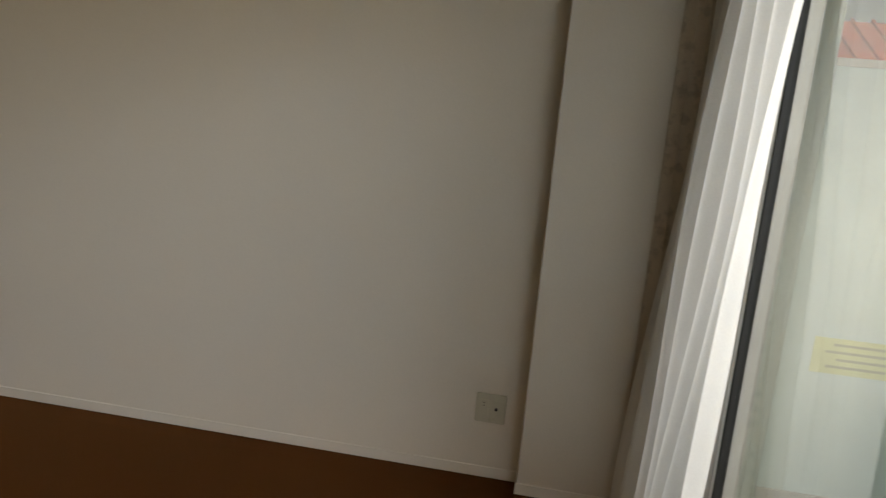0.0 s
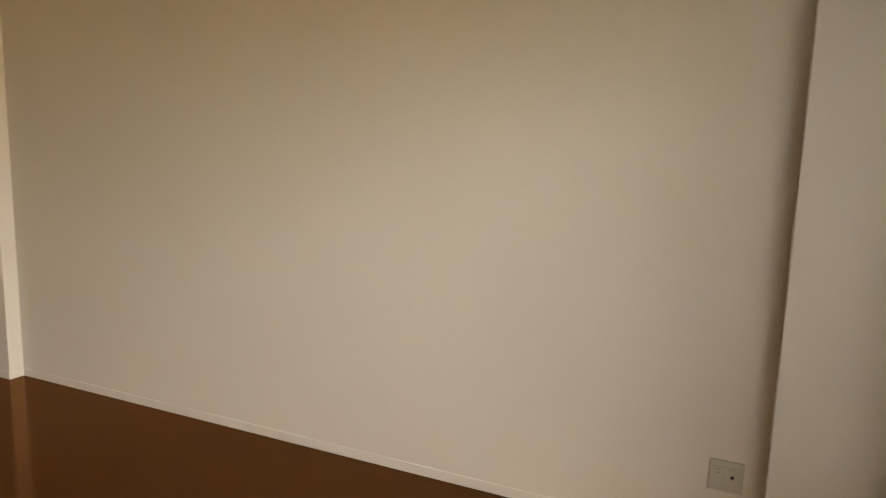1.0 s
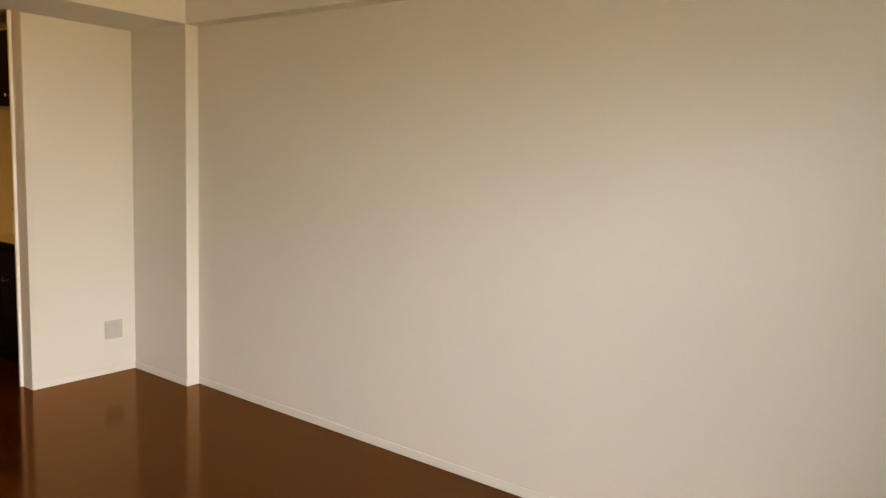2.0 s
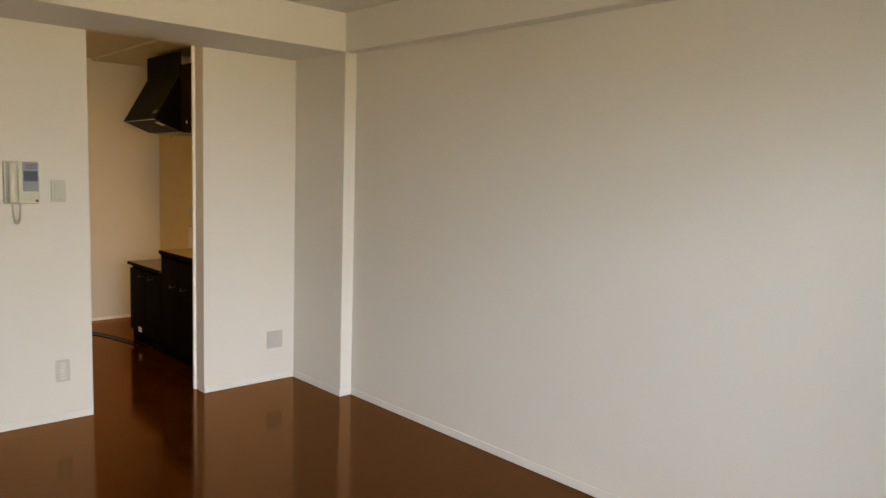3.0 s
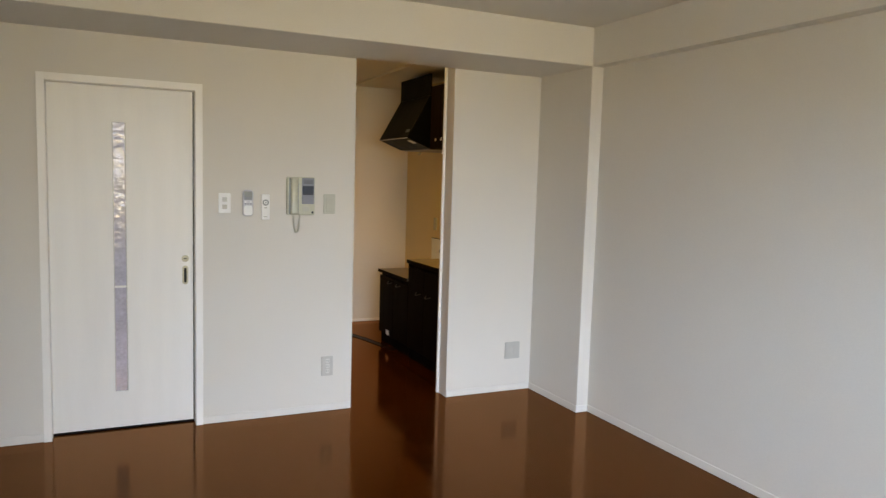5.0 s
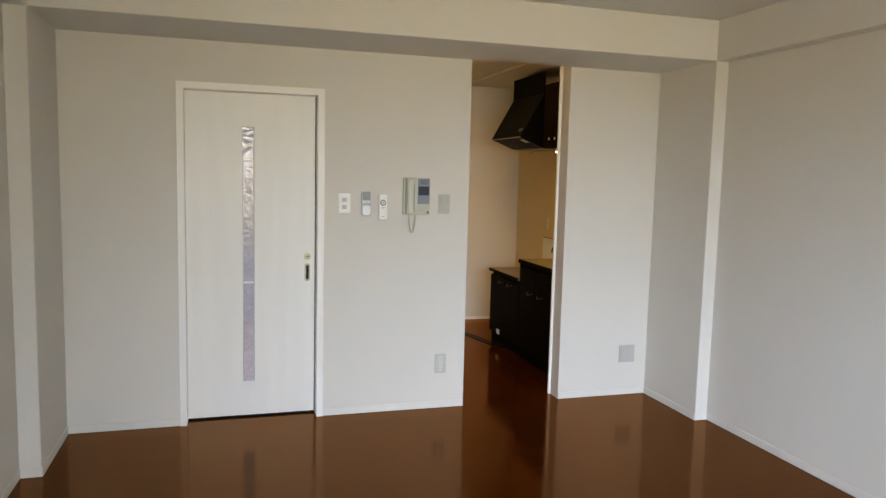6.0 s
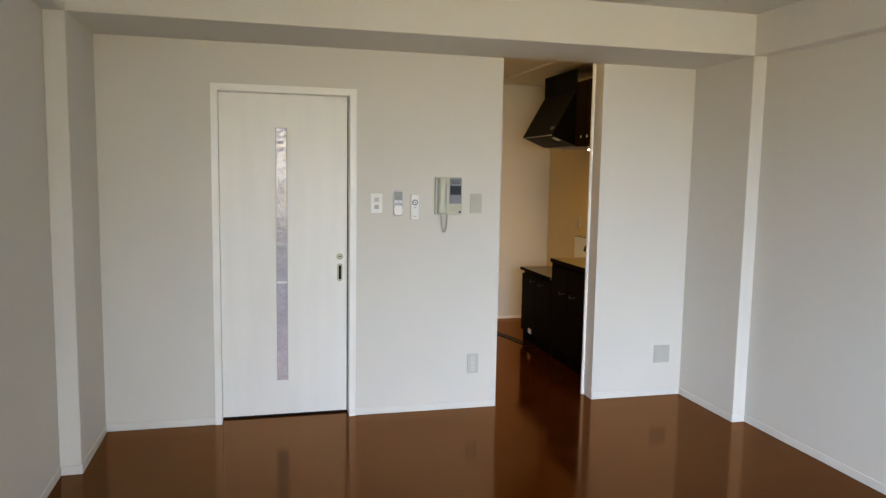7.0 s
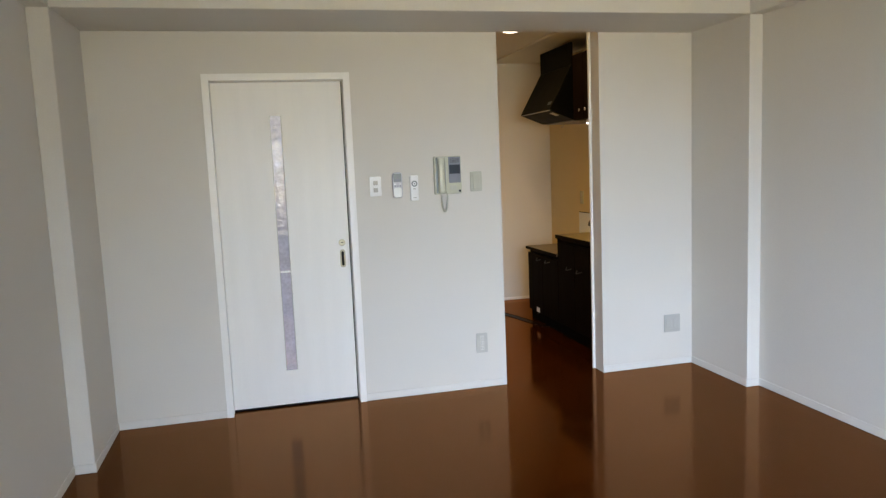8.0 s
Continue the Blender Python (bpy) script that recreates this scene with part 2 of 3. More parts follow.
def prism(outline, axis, a, b, bevel=0.0, segments=1):
    """An outline of (u, v) pairs pushed from a to b along an axis: x takes (y, z), y takes (x, z), z takes (x, y)."""
    def at(u, v, w):
        return {"x": (w, u, v), "y": (u, w, v), "z": (u, v, w)}[axis]
    bm = bmesh.new()
    one = [bm.verts.new(at(u, v, a)) for u, v in outline]
    two = [bm.verts.new(at(u, v, b)) for u, v in outline]
    bm.faces.new(one)
    bm.faces.new(two[::-1])
    n = len(outline)
    for i in range(n):
        bm.faces.new((one[i], two[i], two[(i + 1) % n], one[(i + 1) % n]))
    bmesh.ops.recalc_face_normals(bm, faces=bm.faces)
    if bevel:
        bmesh.ops.bevel(bm, geom=bm.edges[:], offset=bevel, segments=segments, affect="EDGES", profile=0.5)
    return bm


def rounded(u0, v0, u1, v1, r, steps=5):
    """The outline of a rectangle with round corners."""
    pts = []
    for cu, cv, a0 in ((u1 - r, v1 - r, 0), (u0 + r, v1 - r, 90), (u0 + r, v0 + r, 180), (u1 - r, v0 + r, 270)):
        for k in range(steps + 1):
            a = radians(a0 + 90 * k / steps)
            pts.append((cu + r * math.cos(a), cv + r * math.sin(a)))
    return pts


def disc(cu, cv, r, n=20):
    return [(cu + r * math.cos(2 * math.pi * k / n), cv + r * math.sin(2 * math.pi * k / n)) for k in range(n)]


def tube(points, r, n=8):
    """A round rod along points."""
    bm = bmesh.new()
    rings = []
    for i, p in enumerate(points):
        p = Vector(p)
        d = (Vector(points[min(i + 1, len(points) - 1)]) - Vector(points[max(i - 1, 0)])).normalized()
        side = d.cross(Vector((0.31, 0.2, 0.93)))
        side.normalize()
        up = d.cross(side)
        rings.append([bm.verts.new(p + r * (math.cos(2 * math.pi * k / n) * side + math.sin(2 * math.pi * k / n) * up)) for k in range(n)])
    for a, b in zip(rings, rings[1:]):
        for k in range(n):
            bm.faces.new((a[k], a[(k + 1) % n], b[(k + 1) % n], b[k]))
    bm.faces.new(rings[0][::-1])
    bm.faces.new(rings[-1])
    bmesh.ops.recalc_face_normals(bm, faces=bm.faces)
    return bm


def sheet(across, z0, z1, rows, thick):
    """Hanging cloth: across(s, z) gives the place of the cloth at the share s of its width."""
    bm = bmesh.new()
    cols = 160
    grid = []
    for j in range(rows + 1):
        z = z0 + (z1 - z0) * j / rows
        grid.append([bm.verts.new(across(i / cols, z)) for i in range(cols + 1)])
    for j in range(rows):
        for i in range(cols):
            bm.faces.new((grid[j][i], grid[j][i + 1], grid[j + 1][i + 1], grid[j + 1][i]))
    bmesh.ops.recalc_face_normals(bm, faces=bm.faces)
    if thick:
        bmesh.ops.solidify(bm, geom=bm.faces[:], thickness=thick)
    return bm


def mesh_object(name, bm, mat, smooth=False):
    lo = Vector([min(v.co[i] for v in bm.verts) for i in range(3)])
    hi = Vector([max(v.co[i] for v in bm.verts) for i in range(3)])
    c = Vector(((lo.x + hi.x) / 2, (lo.y + hi.y) / 2, lo.z))
    bmesh.ops.translate(bm, verts=bm.verts, vec=-c)
    me = bpy.data.meshes.new(name)
    bm.to_mesh(me)
    bm.free()
    me.materials.append(mat)
    if smooth:
        me.polygons.foreach_set("use_smooth", [True] * len(me.polygons))
    ob = new(name, me)
    ob.location = c
    PLACE[ob.name] = c
    return ob


def part(name, bm, mat, parent, label="", smooth=False):
    ob = mesh_object(name, bm, mat, smooth)
    ob.parent = parent
    ob.location = PLACE[ob.name] - PLACE[parent.name]
    return tagged(ob, label)


def thing(name, at, label, category, group="", kind=""):
    ob = new(name)
    ob.empty_display_size = 0.05
    ob.location = at
    PLACE[ob.name] = Vector(at)
    return tagged(ob, label, category, group, kind)


def setting(name, bm, mat, label, category):
    return tagged(mesh_object(name, bm, mat), label, category, kind="structure")


# ---- the room's shell ----
XW, XE = -2.50, 1.473          # side walls
PW, PE = -2.40, 1.383          # faces of the pillars and side beams
YN, YS = 0.0, -5.27            # door wall and window wall
YP = -0.605                    # front of the far pillars and of the cross beam
ZB, ZC = 2.278, 2.522          # underside of the beams, ceiling
KY0, KY1, KZ = 0.12, 2.72, 2.478
YQ = -4.71                     # front of the pillars at the window wall
DOOR = (-1.787, -0.937, 2.04)
GAP = (0.0, 0.70)

floor = setting("floor", box((-2.62, -5.30, -0.12), (1.60, 2.84, 0.0)), FLOOR,
                "glossy dark red-brown wooden floor with faint reflections", "floor")

wall_north = setting("wall_north", merge(
    box((XW, YN, 0), (DOOR[0], KY0, ZC)),
    box((DOOR[0], YN, DOOR[2]), (DOOR[1], KY0, ZC)),
    box((DOOR[1], YN, 0), (GAP[0], KY0, ZC)),
    box((GAP[0], YN, 2.40), (GAP[1], KY0, ZC)),
    box((GAP[1], YN, 0), (XE, KY0, ZC))), WALLPAPER, "white textured vinyl wallpaper wall with a door and an opening", "wall")
wall_east = setting("wall_east", box((XE, -5.42, 0), (XE + 0.13, KY0, ZC)), WALLPAPER,
                    "long blank white wall with fine textured wallpaper", "wall")
wall_west = setting("wall_west", box((XW - 0.12, -5.42, 0), (XW, KY0, ZC)), WALLPAPER, "blank white wallpapered side wall", "wall")
WX0, WX1, WZ1 = -2.28, 1.06, 2.08
wall_south = setting("wall_south", merge(
    box((XW, -5.42, 0), (WX0, YS, ZC)),
    box((WX1, -5.42, 0), (XE, YS, ZC)),
    box((WX0, -5.42, WZ1), (WX1, YS, ZC)),
    box((WX0, -5.42, -0.30), (WX1, -5.302, 0.015))), WALLPAPER, "white wall around the wide balcony window", "wall")
ceiling = setting("ceiling", box((XW, -5.42, ZC), (XE, KY0, ZC + 0.1)), CEILING, "plain white papered ceiling", "ceiling")

# corner pillars and beams, papered like the walls
setting("pillar", box((PE, YP, 0), (XE, YN, ZC), 0.003), WALLPAPER, "shallow white corner pillar beside the long wall", "pillar")
setting("pillar", box((XW, YP, 0), (PW, YN, ZC), 0.003), WALLPAPER, "shallow white corner pillar in the corner beside the door", "pillar")
setting("pillar", box((PE, YS, 0), (XE, YQ, ZC), 0.003), WALLPAPER, "shallow white pillar beside the balcony window", "pillar")
setting("pillar", box((XW, YS, 0), (PW, YQ, ZC), 0.003), WALLPAPER, "shallow white pillar at the window corner", "pillar")
setting("beam", box((PW, YP, ZB), (PE, YN, ZC), 0.003), WALLPAPER, "deep white ceiling beam above the door wall", "beam")
setting("beam", box((PE, YQ, ZB), (XE, YP, ZC), 0.003), WALLPAPER, "slim white ceiling beam along the long wall", "beam")
setting("beam", box((XW, YQ, ZB), (PW, YP, ZC), 0.003), WALLPAPER, "slim white ceiling beam along the side wall", "beam")


def skirting(lo, hi):
    """A length of baseboard with an eased top edge."""
    setting("baseboard", box(lo, hi, 0.002), SKIRT, "low white satin baseboard", "baseboard")


BH, BT = 0.047, 0.006
skirting((PW, YN - BT, 0), (DOOR[0], YN, BH))
skirting((DOOR[1], YN - BT, 0), (GAP[0] - 0.001, YN, BH))
skirting((GAP[1] + 0.001, YN - BT, 0), (PE, YN, BH))
skirting((PE - BT, YP, 0), (PE, YN - BT, BH))
skirting((PE - BT, YP - BT, 0), (XE - BT, YP, BH))
skirting((XE - BT, YQ, 0), (XE, YP, BH))
skirting((PE - BT, YQ, 0), (XE - BT, YQ + BT, BH))
skirting((PE - BT, YS, 0), (PE, YQ, BH))
skirting((PW, YP, 0), (PW + BT, YN - BT, BH))
skirting((XW + BT, YP - BT, 0), (PW + BT, YP, BH))
skirting((XW, YQ, 0), (XW + BT, YP, BH))
skirting((PW, YS, 0), (PW + BT, YQ, BH))

# ---- the kitchen's shell ----
KX0 = -0.35
setting("wall_kitchen_north", box((KX0, KY1, 0), (XE, KY1 + 0.12, 2.6)), WALLPAPER, "white kitchen end wall in warm light", "wall")
setting("wall_kitchen_east", box((XE, KY0, 0), (XE + 0.13, KY1 + 0.12, 2.6)), GLOWWALL, "kitchen wall behind the counter, its paper tinted with the lamps' yellow glow", "wall")
setting("wall_kitchen_west", box((KX0 - 0.12, KY0, 0), (KX0, KY1 + 0.12, 2.6)), WALLPAPER, "white kitchen side wall", "wall")
setting("ceiling_kitchen", box((KX0, KY0, KZ), (XE, KY1, KZ + 0.1)), CEILING, "white kitchen ceiling in warm lamp light", "ceiling")
setting("soffit", box((0.85, KY0, 2.458), (XE, KY1, KZ), 0.002), CEILING, "shallow boxed soffit above the kitchen counter", "soffit")
RZ = 0.006                     # height of the raised floor at the kitchen's end
setting("baseboard", box((KX0, KY1 - BT, RZ + 0.0005), (XE, KY1, RZ + 0.030), 0.002), TRIM, "low white kitchen baseboard", "baseboard")
bow = [(KX0, 2.62), (0.40, 2.56), (0.58, 2.42), (0.70, 2.20), (0.78, 1.95), (0.84, 1.68), (0.89, 1.50)]
edge = [(KX0, 2.57), (0.365, 2.50), (0.53, 2.365), (0.64, 2.16), (0.72, 1.92), (0.78, 1.655), (0.815, 1.42), (0.89, 1.42)]
setting("floor_band", prism(edge + bow[::-1], "z", 0.0, RZ - 0.002), DARKBAND, "thin dark brown strip along the front of the raised floor", "edging")
setting("raised_floor", prism(bow + [(0.89, 1.866), (XE, 1.866), (XE, KY1), (KX0, KY1)], "z", 0.0, RZ), FLOOR,
        "low raised dark wood floor at the end of the kitchen", "floor")

# jamb of the opening with a narrow trim
jamb = thing("jamb", (0.69, 0.13, 0), "narrow off-white door jamb lining the kitchen opening", "jamb", kind="structure")
part("stop", box((0.684, 0.121, 0), (0.712, 0.138, ZB + 0.1), 0.001), TRIM, jamb)

# ---- door ----
door_1 = thing("door_1", (-1.362, 0.03, 0), "closed off-white interior door with a narrow vertical glass strip", "door", kind="structure")
x0, x1, zt = DOOR
fr = 0.040
part("frame_side", box((x0, -0.014, 0), (x0 + fr, 0.118, zt), 0.001), TRIM, door_1)
part("frame_side", box((x1 - fr, -0.014, 0), (x1, 0.118, zt), 0.001), TRIM, door_1)
part("frame_head", box((x0 + fr, -0.014, zt - fr), (x1 - fr, 0.118, zt), 0.001), TRIM, door_1)
part("threshold", box((x0 + fr, 0.084, 0.0005), (x1 - fr, 0.118, 0.006), 0.001), GAPSHADE, door_1, "dark floor strip under the door")
lx0, lx1, lz0, lz1 = x0 + fr + 0.0005, x1 - fr - 0.006, 0.012, zt - fr - 0.001
sx0, sx1, sz0, sz1 = -1.419, -1.350, 0.229, 1.800
LY = 0.084                     # face of the leaf, set back in the frame
leaf = part("leaf", merge(
    box((lx0, LY, lz0), (sx0, LY + 0.034, lz1)), box((sx1, LY, lz0), (lx1, LY + 0.034, lz1)),
    box((sx0, LY, sz1), (sx1, LY + 0.034, lz1)), box((sx0, LY, lz0), (sx1, LY + 0.034, sz0))), DOORWHITE, door_1)
part("strip_glass", box((sx0, LY + 0.008, 0.857), (sx1, LY + 0.014, sz1)), SLITGLASS, leaf, "narrow silvery reflecting glass strip")
part("strip_glass", box((sx0, LY + 0.008, sz0), (sx1, LY + 0.014, 0.845)), SLITGLASS, leaf, "narrow silvery reflecting glass strip")
part("strip_bar", box((sx0, LY + 0.002, 0.845), (sx1, LY + 0.016, 0.857), 0.001), TRIM, leaf)
for a, b, c, d in ((sx0, sz0, sx0 + 0.004, sz1), (sx1 - 0.004, sz0, sx1, sz1)):
    part("strip_bead", box((a, LY - 0.0025, b), (c, LY + 0.0075, d), 0.001), GREYPL, leaf)
# dark strip in place of the shadow line beside the leaf
part("gap_strip", box((lx1 + 0.001, LY + 0.006, lz0), (x1 - fr - 0.0005, LY + 0.034, lz1)), GAPSHADE, door_1, "dark strip standing for the shaded gap along the closing edge")
part("lock_rose", prism(disc(-1.028, 1.010, 0.021, 24), "y", LY - 0.006, LY - 0.0005, 0.001), BRASS, leaf, "round satin nickel lock cover")
part("lock_slot", box((-1.036, LY - 0.0075, 1.0075), (-1.020, LY - 0.0062, 1.0125)), GAPSHADE, leaf)
part("pull_rim", prism(rounded(-1.045, 0.853, -1.011, 0.967, 0.016), "y", LY - 0.0055, LY - 0.0005, 0.001), BRASS, leaf, "satin nickel rimmed recessed pull")
# the recess is only a dark plate on the rim, its shade in the colour
part("pull_cup", prism(rounded(-1.036, 0.865, -1.020, 0.955, 0.0075), "y", LY - 0.0070, LY - 0.0060), GAPSHADE, leaf, "flat dark plate standing for the shade in the pull's recess")


# ---- fittings on the door wall ----
def plate(bm_u, at_y, thick):
    return prism(bm_u, "y", at_y - thick, at_y, 0.0015)


light_switch = thing("light_switch", (-0.811, 0, 1.29), "white wall switch plate with two small square switches", "switch")
plate_ob = part("plate", plate(rounded(-0.847, 1.290, -0.776, 1.410, 0.006), 0, 0.008), WHITEPL, light_switch)
for z in (1.372, 1.328):
    part("rocker", plate(rounded(-0.825, z - 0.013, -0.798, z + 0.013, 0.002), -0.008, 0.005), GREYPL, plate_ob, "small grey square switch")

remote = thing("air_conditioner_remote", (-0.676, 0, 1.273), "silver-grey air conditioner remote with grey display in a wall holder", "remote control")
body = part("body", prism(rounded(-0.708, 1.272, -0.646, 1.432, 0.020), "y", -0.026, -0.008, 0.005, 2), SILVERPL, remote)
part("holder", prism(rounded(-0.700, 1.285, -0.654, 1.340, 0.010), "y", -0.0075, 0.0, 0.002), WHITEPL, remote, "white wall holder")
part("front_cover", prism(rounded(-0.703, 1.277, -0.651, 1.338, 0.016), "y", -0.0295, -0.0255, 0.002), WHITEPL, body, "white sliding cover")
part("display", prism(rounded(-0.701, 1.372, -0.653, 1.424, 0.004), "y", -0.0275, -0.0255), LCD, body, "grey liquid crystal display")
part("display_band", prism(rounded(-0.698, 1.376, -0.656, 1.389, 0.002), "y", -0.0283, -0.0274), MIDGREY, body, "darker band of the display")
for kx, kz in ((0, 0), (1, 0), (2, 0), (0, 1), (2, 1)):
    bx, bz = -0.698 + kx * 0.016, 1.344 + kz * 0.012
    part("button", prism(rounded(bx, bz, bx + 0.011, bz + 0.007, 0.002), "y", -0.0285, -0.0255), MIDGREY if kz == 0 else WHITEPL, body)

remote2 = thing("lamp_remote", (-0.571, 0, 1.252), "slim white remote with a round grey button in a wall holder", "remote control")
body = part("body", prism(rounded(-0.596, 1.252, -0.546, 1.408, 0.006), "y", -0.024, -0.006, 0.003, 2), WHITEPL, remote2)
part("holder", prism(rounded(-0.590, 1.262, -0.552, 1.310, 0.006), "y", -0.0055, 0.0, 0.001), WHITEPL, remote2, "white wall holder")
part("button", prism(disc(-0.571, 1.357, 0.019, 24), "y", -0.0265, -0.0235, 0.001), LCD, body, "round grey button")
part("button", prism(disc(-0.571, 1.357, 0.011, 16), "y", -0.0280, -0.0260, 0.0005), WHITEPL, body)
part("button", prism(disc(-0.571, 1.357, 0.005, 12), "y", -0.0288, -0.0278), LCD, body)
part("button", prism(rounded(-0.580, 1.322, -0.562, 1.329, 0.003), "y", -0.0255, -0.0235), GREYPL, body)
part("label", box((-0.581, -0.0248, 1.268), (-0.561, -0.0238, 1.273)), GREYPL, body, "thin grey print bar")

intercom = thing("intercom", (-0.356, 0, 1.281), "ivory video intercom with receiver, dark screen and hanging coiled cord", "intercom")
base = part("base", prism(rounded(-0.442, 1.283, -0.270, 1.518, 0.010), "y", -0.038, 0.0, 0.004, 2), IVORY, intercom)
part("cradle", prism(rounded(-0.434, 1.288, -0.372, 1.513, 0.008), "y", -0.0405, -0.0382), LCD, base, "grey cradle behind the receiver")


def handset(z):
    """Half width and front of the receiver at the height z: thicker at the ear and mouth ends."""
    k = abs(z - 1.401) / 0.111
    return 0.021 + 0.004 * k ** 3, -0.060 - 0.014 * k ** 4 + 0.006 * max(0.0, k - 0.86) / 0.14


ring_bm, rings = bmesh.new(), []
for i in range(19):
    z = 1.290 + 0.222 * i / 18
    half, front = handset(z)
    cx = -0.400
    ring = [(cx - half, -0.041), (cx - half, front + 0.010), (cx - half + 0.006, front + 0.003), (cx - half + 0.014, front),
            (cx + half - 0.014, front), (cx + half - 0.006, front + 0.003), (cx + half, front + 0.010), (cx + half, -0.041)]
    rings.append([ring_bm.verts.new((u, v, z)) for u, v in ring])
for lo_ring, hi_ring in zip(rings, rings[1:]):
    for k in range(8):
        ring_bm.faces.new((lo_ring[k], lo_ring[(k + 1) % 8], hi_ring[(k + 1) % 8], hi_ring[k]))
ring_bm.faces.new(rings[0][::-1])
ring_bm.faces.new(rings[-1])
bmesh.ops.recalc_face_normals(ring_bm, faces=ring_bm.faces)
part("receiver", ring_bm, IVORY, intercom, "ivory telephone receiver", smooth=True)
part("panel", prism(rounded(-0.352, 1.352, -0.275, 1.513, 0.004), "y", -0.0405, -0.0375, 0.001), MIDGREY, base, "slate grey front panel")
part("screen", prism(rounded(-0.348, 1.408, -0.279, 1.464, 0.003), "y", -0.0425, -0.0402), SCREEN, base, "dark monitor screen")
for k in range(4):
    part("speaker_slot", prism(rounded(-0.342, 1.478 + k * 0.007, -0.284, 1.4805 + k * 0.007, 0.001), "y", -0.0415, -0.0402), BLACKPL, base)
part("button", prism(rounded(-0.347, 1.306, -0.304, 1.336, 0.004), "y", -0.0415, -0.0375, 0.001), OLIVEPL, base, "wide call button")
part("button", prism(rounded(-0.291, 1.293, -0.277, 1.307, 0.003), "y", -0.0415, -0.0375), BLACKPL, base, "small dark button")
coil = []
for k in range(150):
    s = k / 149
    a = math.pi * s
    cx, cz = -0.392 + 0.020 * s + 0.010 * math.cos(math.pi - a), 1.292 - 0.120 * math.sin(a) ** 0.75
    ph = 2 * math.pi * 26 * s
    coil.append((cx + 0.005 * math.cos(ph), -0.030 + 0.005 * math.sin(ph), cz))
part("cord", tube(coil, 0.0026, 6), OLIVEPL, intercom, "ivory coiled cord", smooth=True)

wide_switch = thing("light_switch", (-0.166, 0, 1.289), "ivory wall switch plate with one wide rocker", "switch")
plate_ob = part("plate", plate(rounded(-0.204, 1.290, -0.128, 1.416, 0.006), 0, 0.008), OLIVEPL, wide_switch)
part("rocker", plate(rounded(-0.188, 1.305, -0.144, 1.401, 0.003), -0.008, 0.005), OLIVEPL, plate_ob)


def triple_socket(x, z):
    s = thing("wall_socket", (x, 0, z - 0.06), "pale wall socket plate with three outlets near the floor", "socket")
    p = part("plate", plate(rounded(x - 0.038, z - 0.065, x + 0.038, z + 0.065, 0.006), 0, 0.008), SOCKET, s)
    for dz in (0.034, 0.0, -0.034):
        part("outlet", plate(rounded(x - 0.013, z + dz - 0.0135, x + 0.013, z + dz + 0.0135, 0.003), -0.008, 0.003), OUTLET, p)
        for dx in (-0.0055, 0.0055):
            part("slot", box((x + dx - 0.0012, -0.0117, z + dz - 0.006), (x + dx + 0.0012, -0.0112, z + dz + 0.006)), LCD, p)


triple_socket(-0.165, 0.300)

blank = thing("wall_socket", (1.226, 0, 0.236), "pale grey square socket plate low on the wall", "socket")
plate_ob = part("plate", plate(rounded(1.166, 0.238, 1.288, 0.362, 0.006), 0, 0.008), GREYPL, blank)
for dx in (-0.028, 0.028):
    part("insert", plate(rounded(1.227 + dx - 0.020, 0.262, 1.227 + dx + 0.020, 0.338, 0.003), -0.008, 0.0025), GREYPL, plate_ob)

aerial = thing("aerial_socket", (XE, -4.574, 0.24), "square pale grey aerial and power socket plate on the long wall", "socket")
plate_ob = part("plate", prism(rounded(-4.634, 0.240, -4.514, 0.360, 0.006), "x", XE - 0.008, XE, 0.0015), OLIVEPL, aerial)
for dy in (-0.028, 0.028):
    part("insert", prism(rounded(-4.574 + dy - 0.019, 0.264, -4.574 + dy + 0.019, 0.336, 0.003), "x", XE - 0.0105, XE - 0.008, 0.0008), OLIVEPL, plate_ob)
part("jack", prism(disc(-4.597, 0.302, 0.006, 16), "x", XE - 0.018, XE - 0.0105), BLACKPL, plate_ob, "dark round aerial jack")
for dz in (-0.006, 0.006):
    part("slot", box((XE - 0.0112, -4.551, 0.318 + dz - 0.001), (XE - 0.0104, -4.541, 0.318 + dz + 0.001)), BLACKPL, plate_ob)

# ---- kitchen ----
CX = 0.868


def base_cabinet(name, y0, y1, top, label, doors, hz, handles):
    c = thing(name, ((CX + XE) / 2, (y0 + y1) / 2, 0), label, "cabinet", "kitchen base cabinets")
    part("body", box((CX + 0.022, y0 + 0.001, 0.09), (XE - 0.002, y1 - 0.001, top), 0.001), ESPRESSO, c)
    part("toe_kick", box((CX + 0.024, y0 + 0.004, 0.0), (XE - 0.002, y1 - 0.004, 0.0895)), PLINTH, c, "recessed black plinth")
    w = (y1 - y0) / doors
    for k in range(doors):
        d = part("door", box((CX, y0 + k * w + 0.003, 0.095), (CX + 0.020, y0 + (k + 1) * w - 0.003, top - 0.03), 0.002), ESPRESSO, c)
        hy = handles[k]
        arcp = [(CX - 0.002 - 0.024 * math.sin(math.pi * s / 10), hy - 0.045 + 0.09 * s / 10, hz - 0.014 * math.sin(math.pi * s / 10)) for s in range(11)]
        part("handle", tube(arcp, 0.0045, 8), DULLMETAL, d, "curved satin nickel handle", smooth=True)
    return c


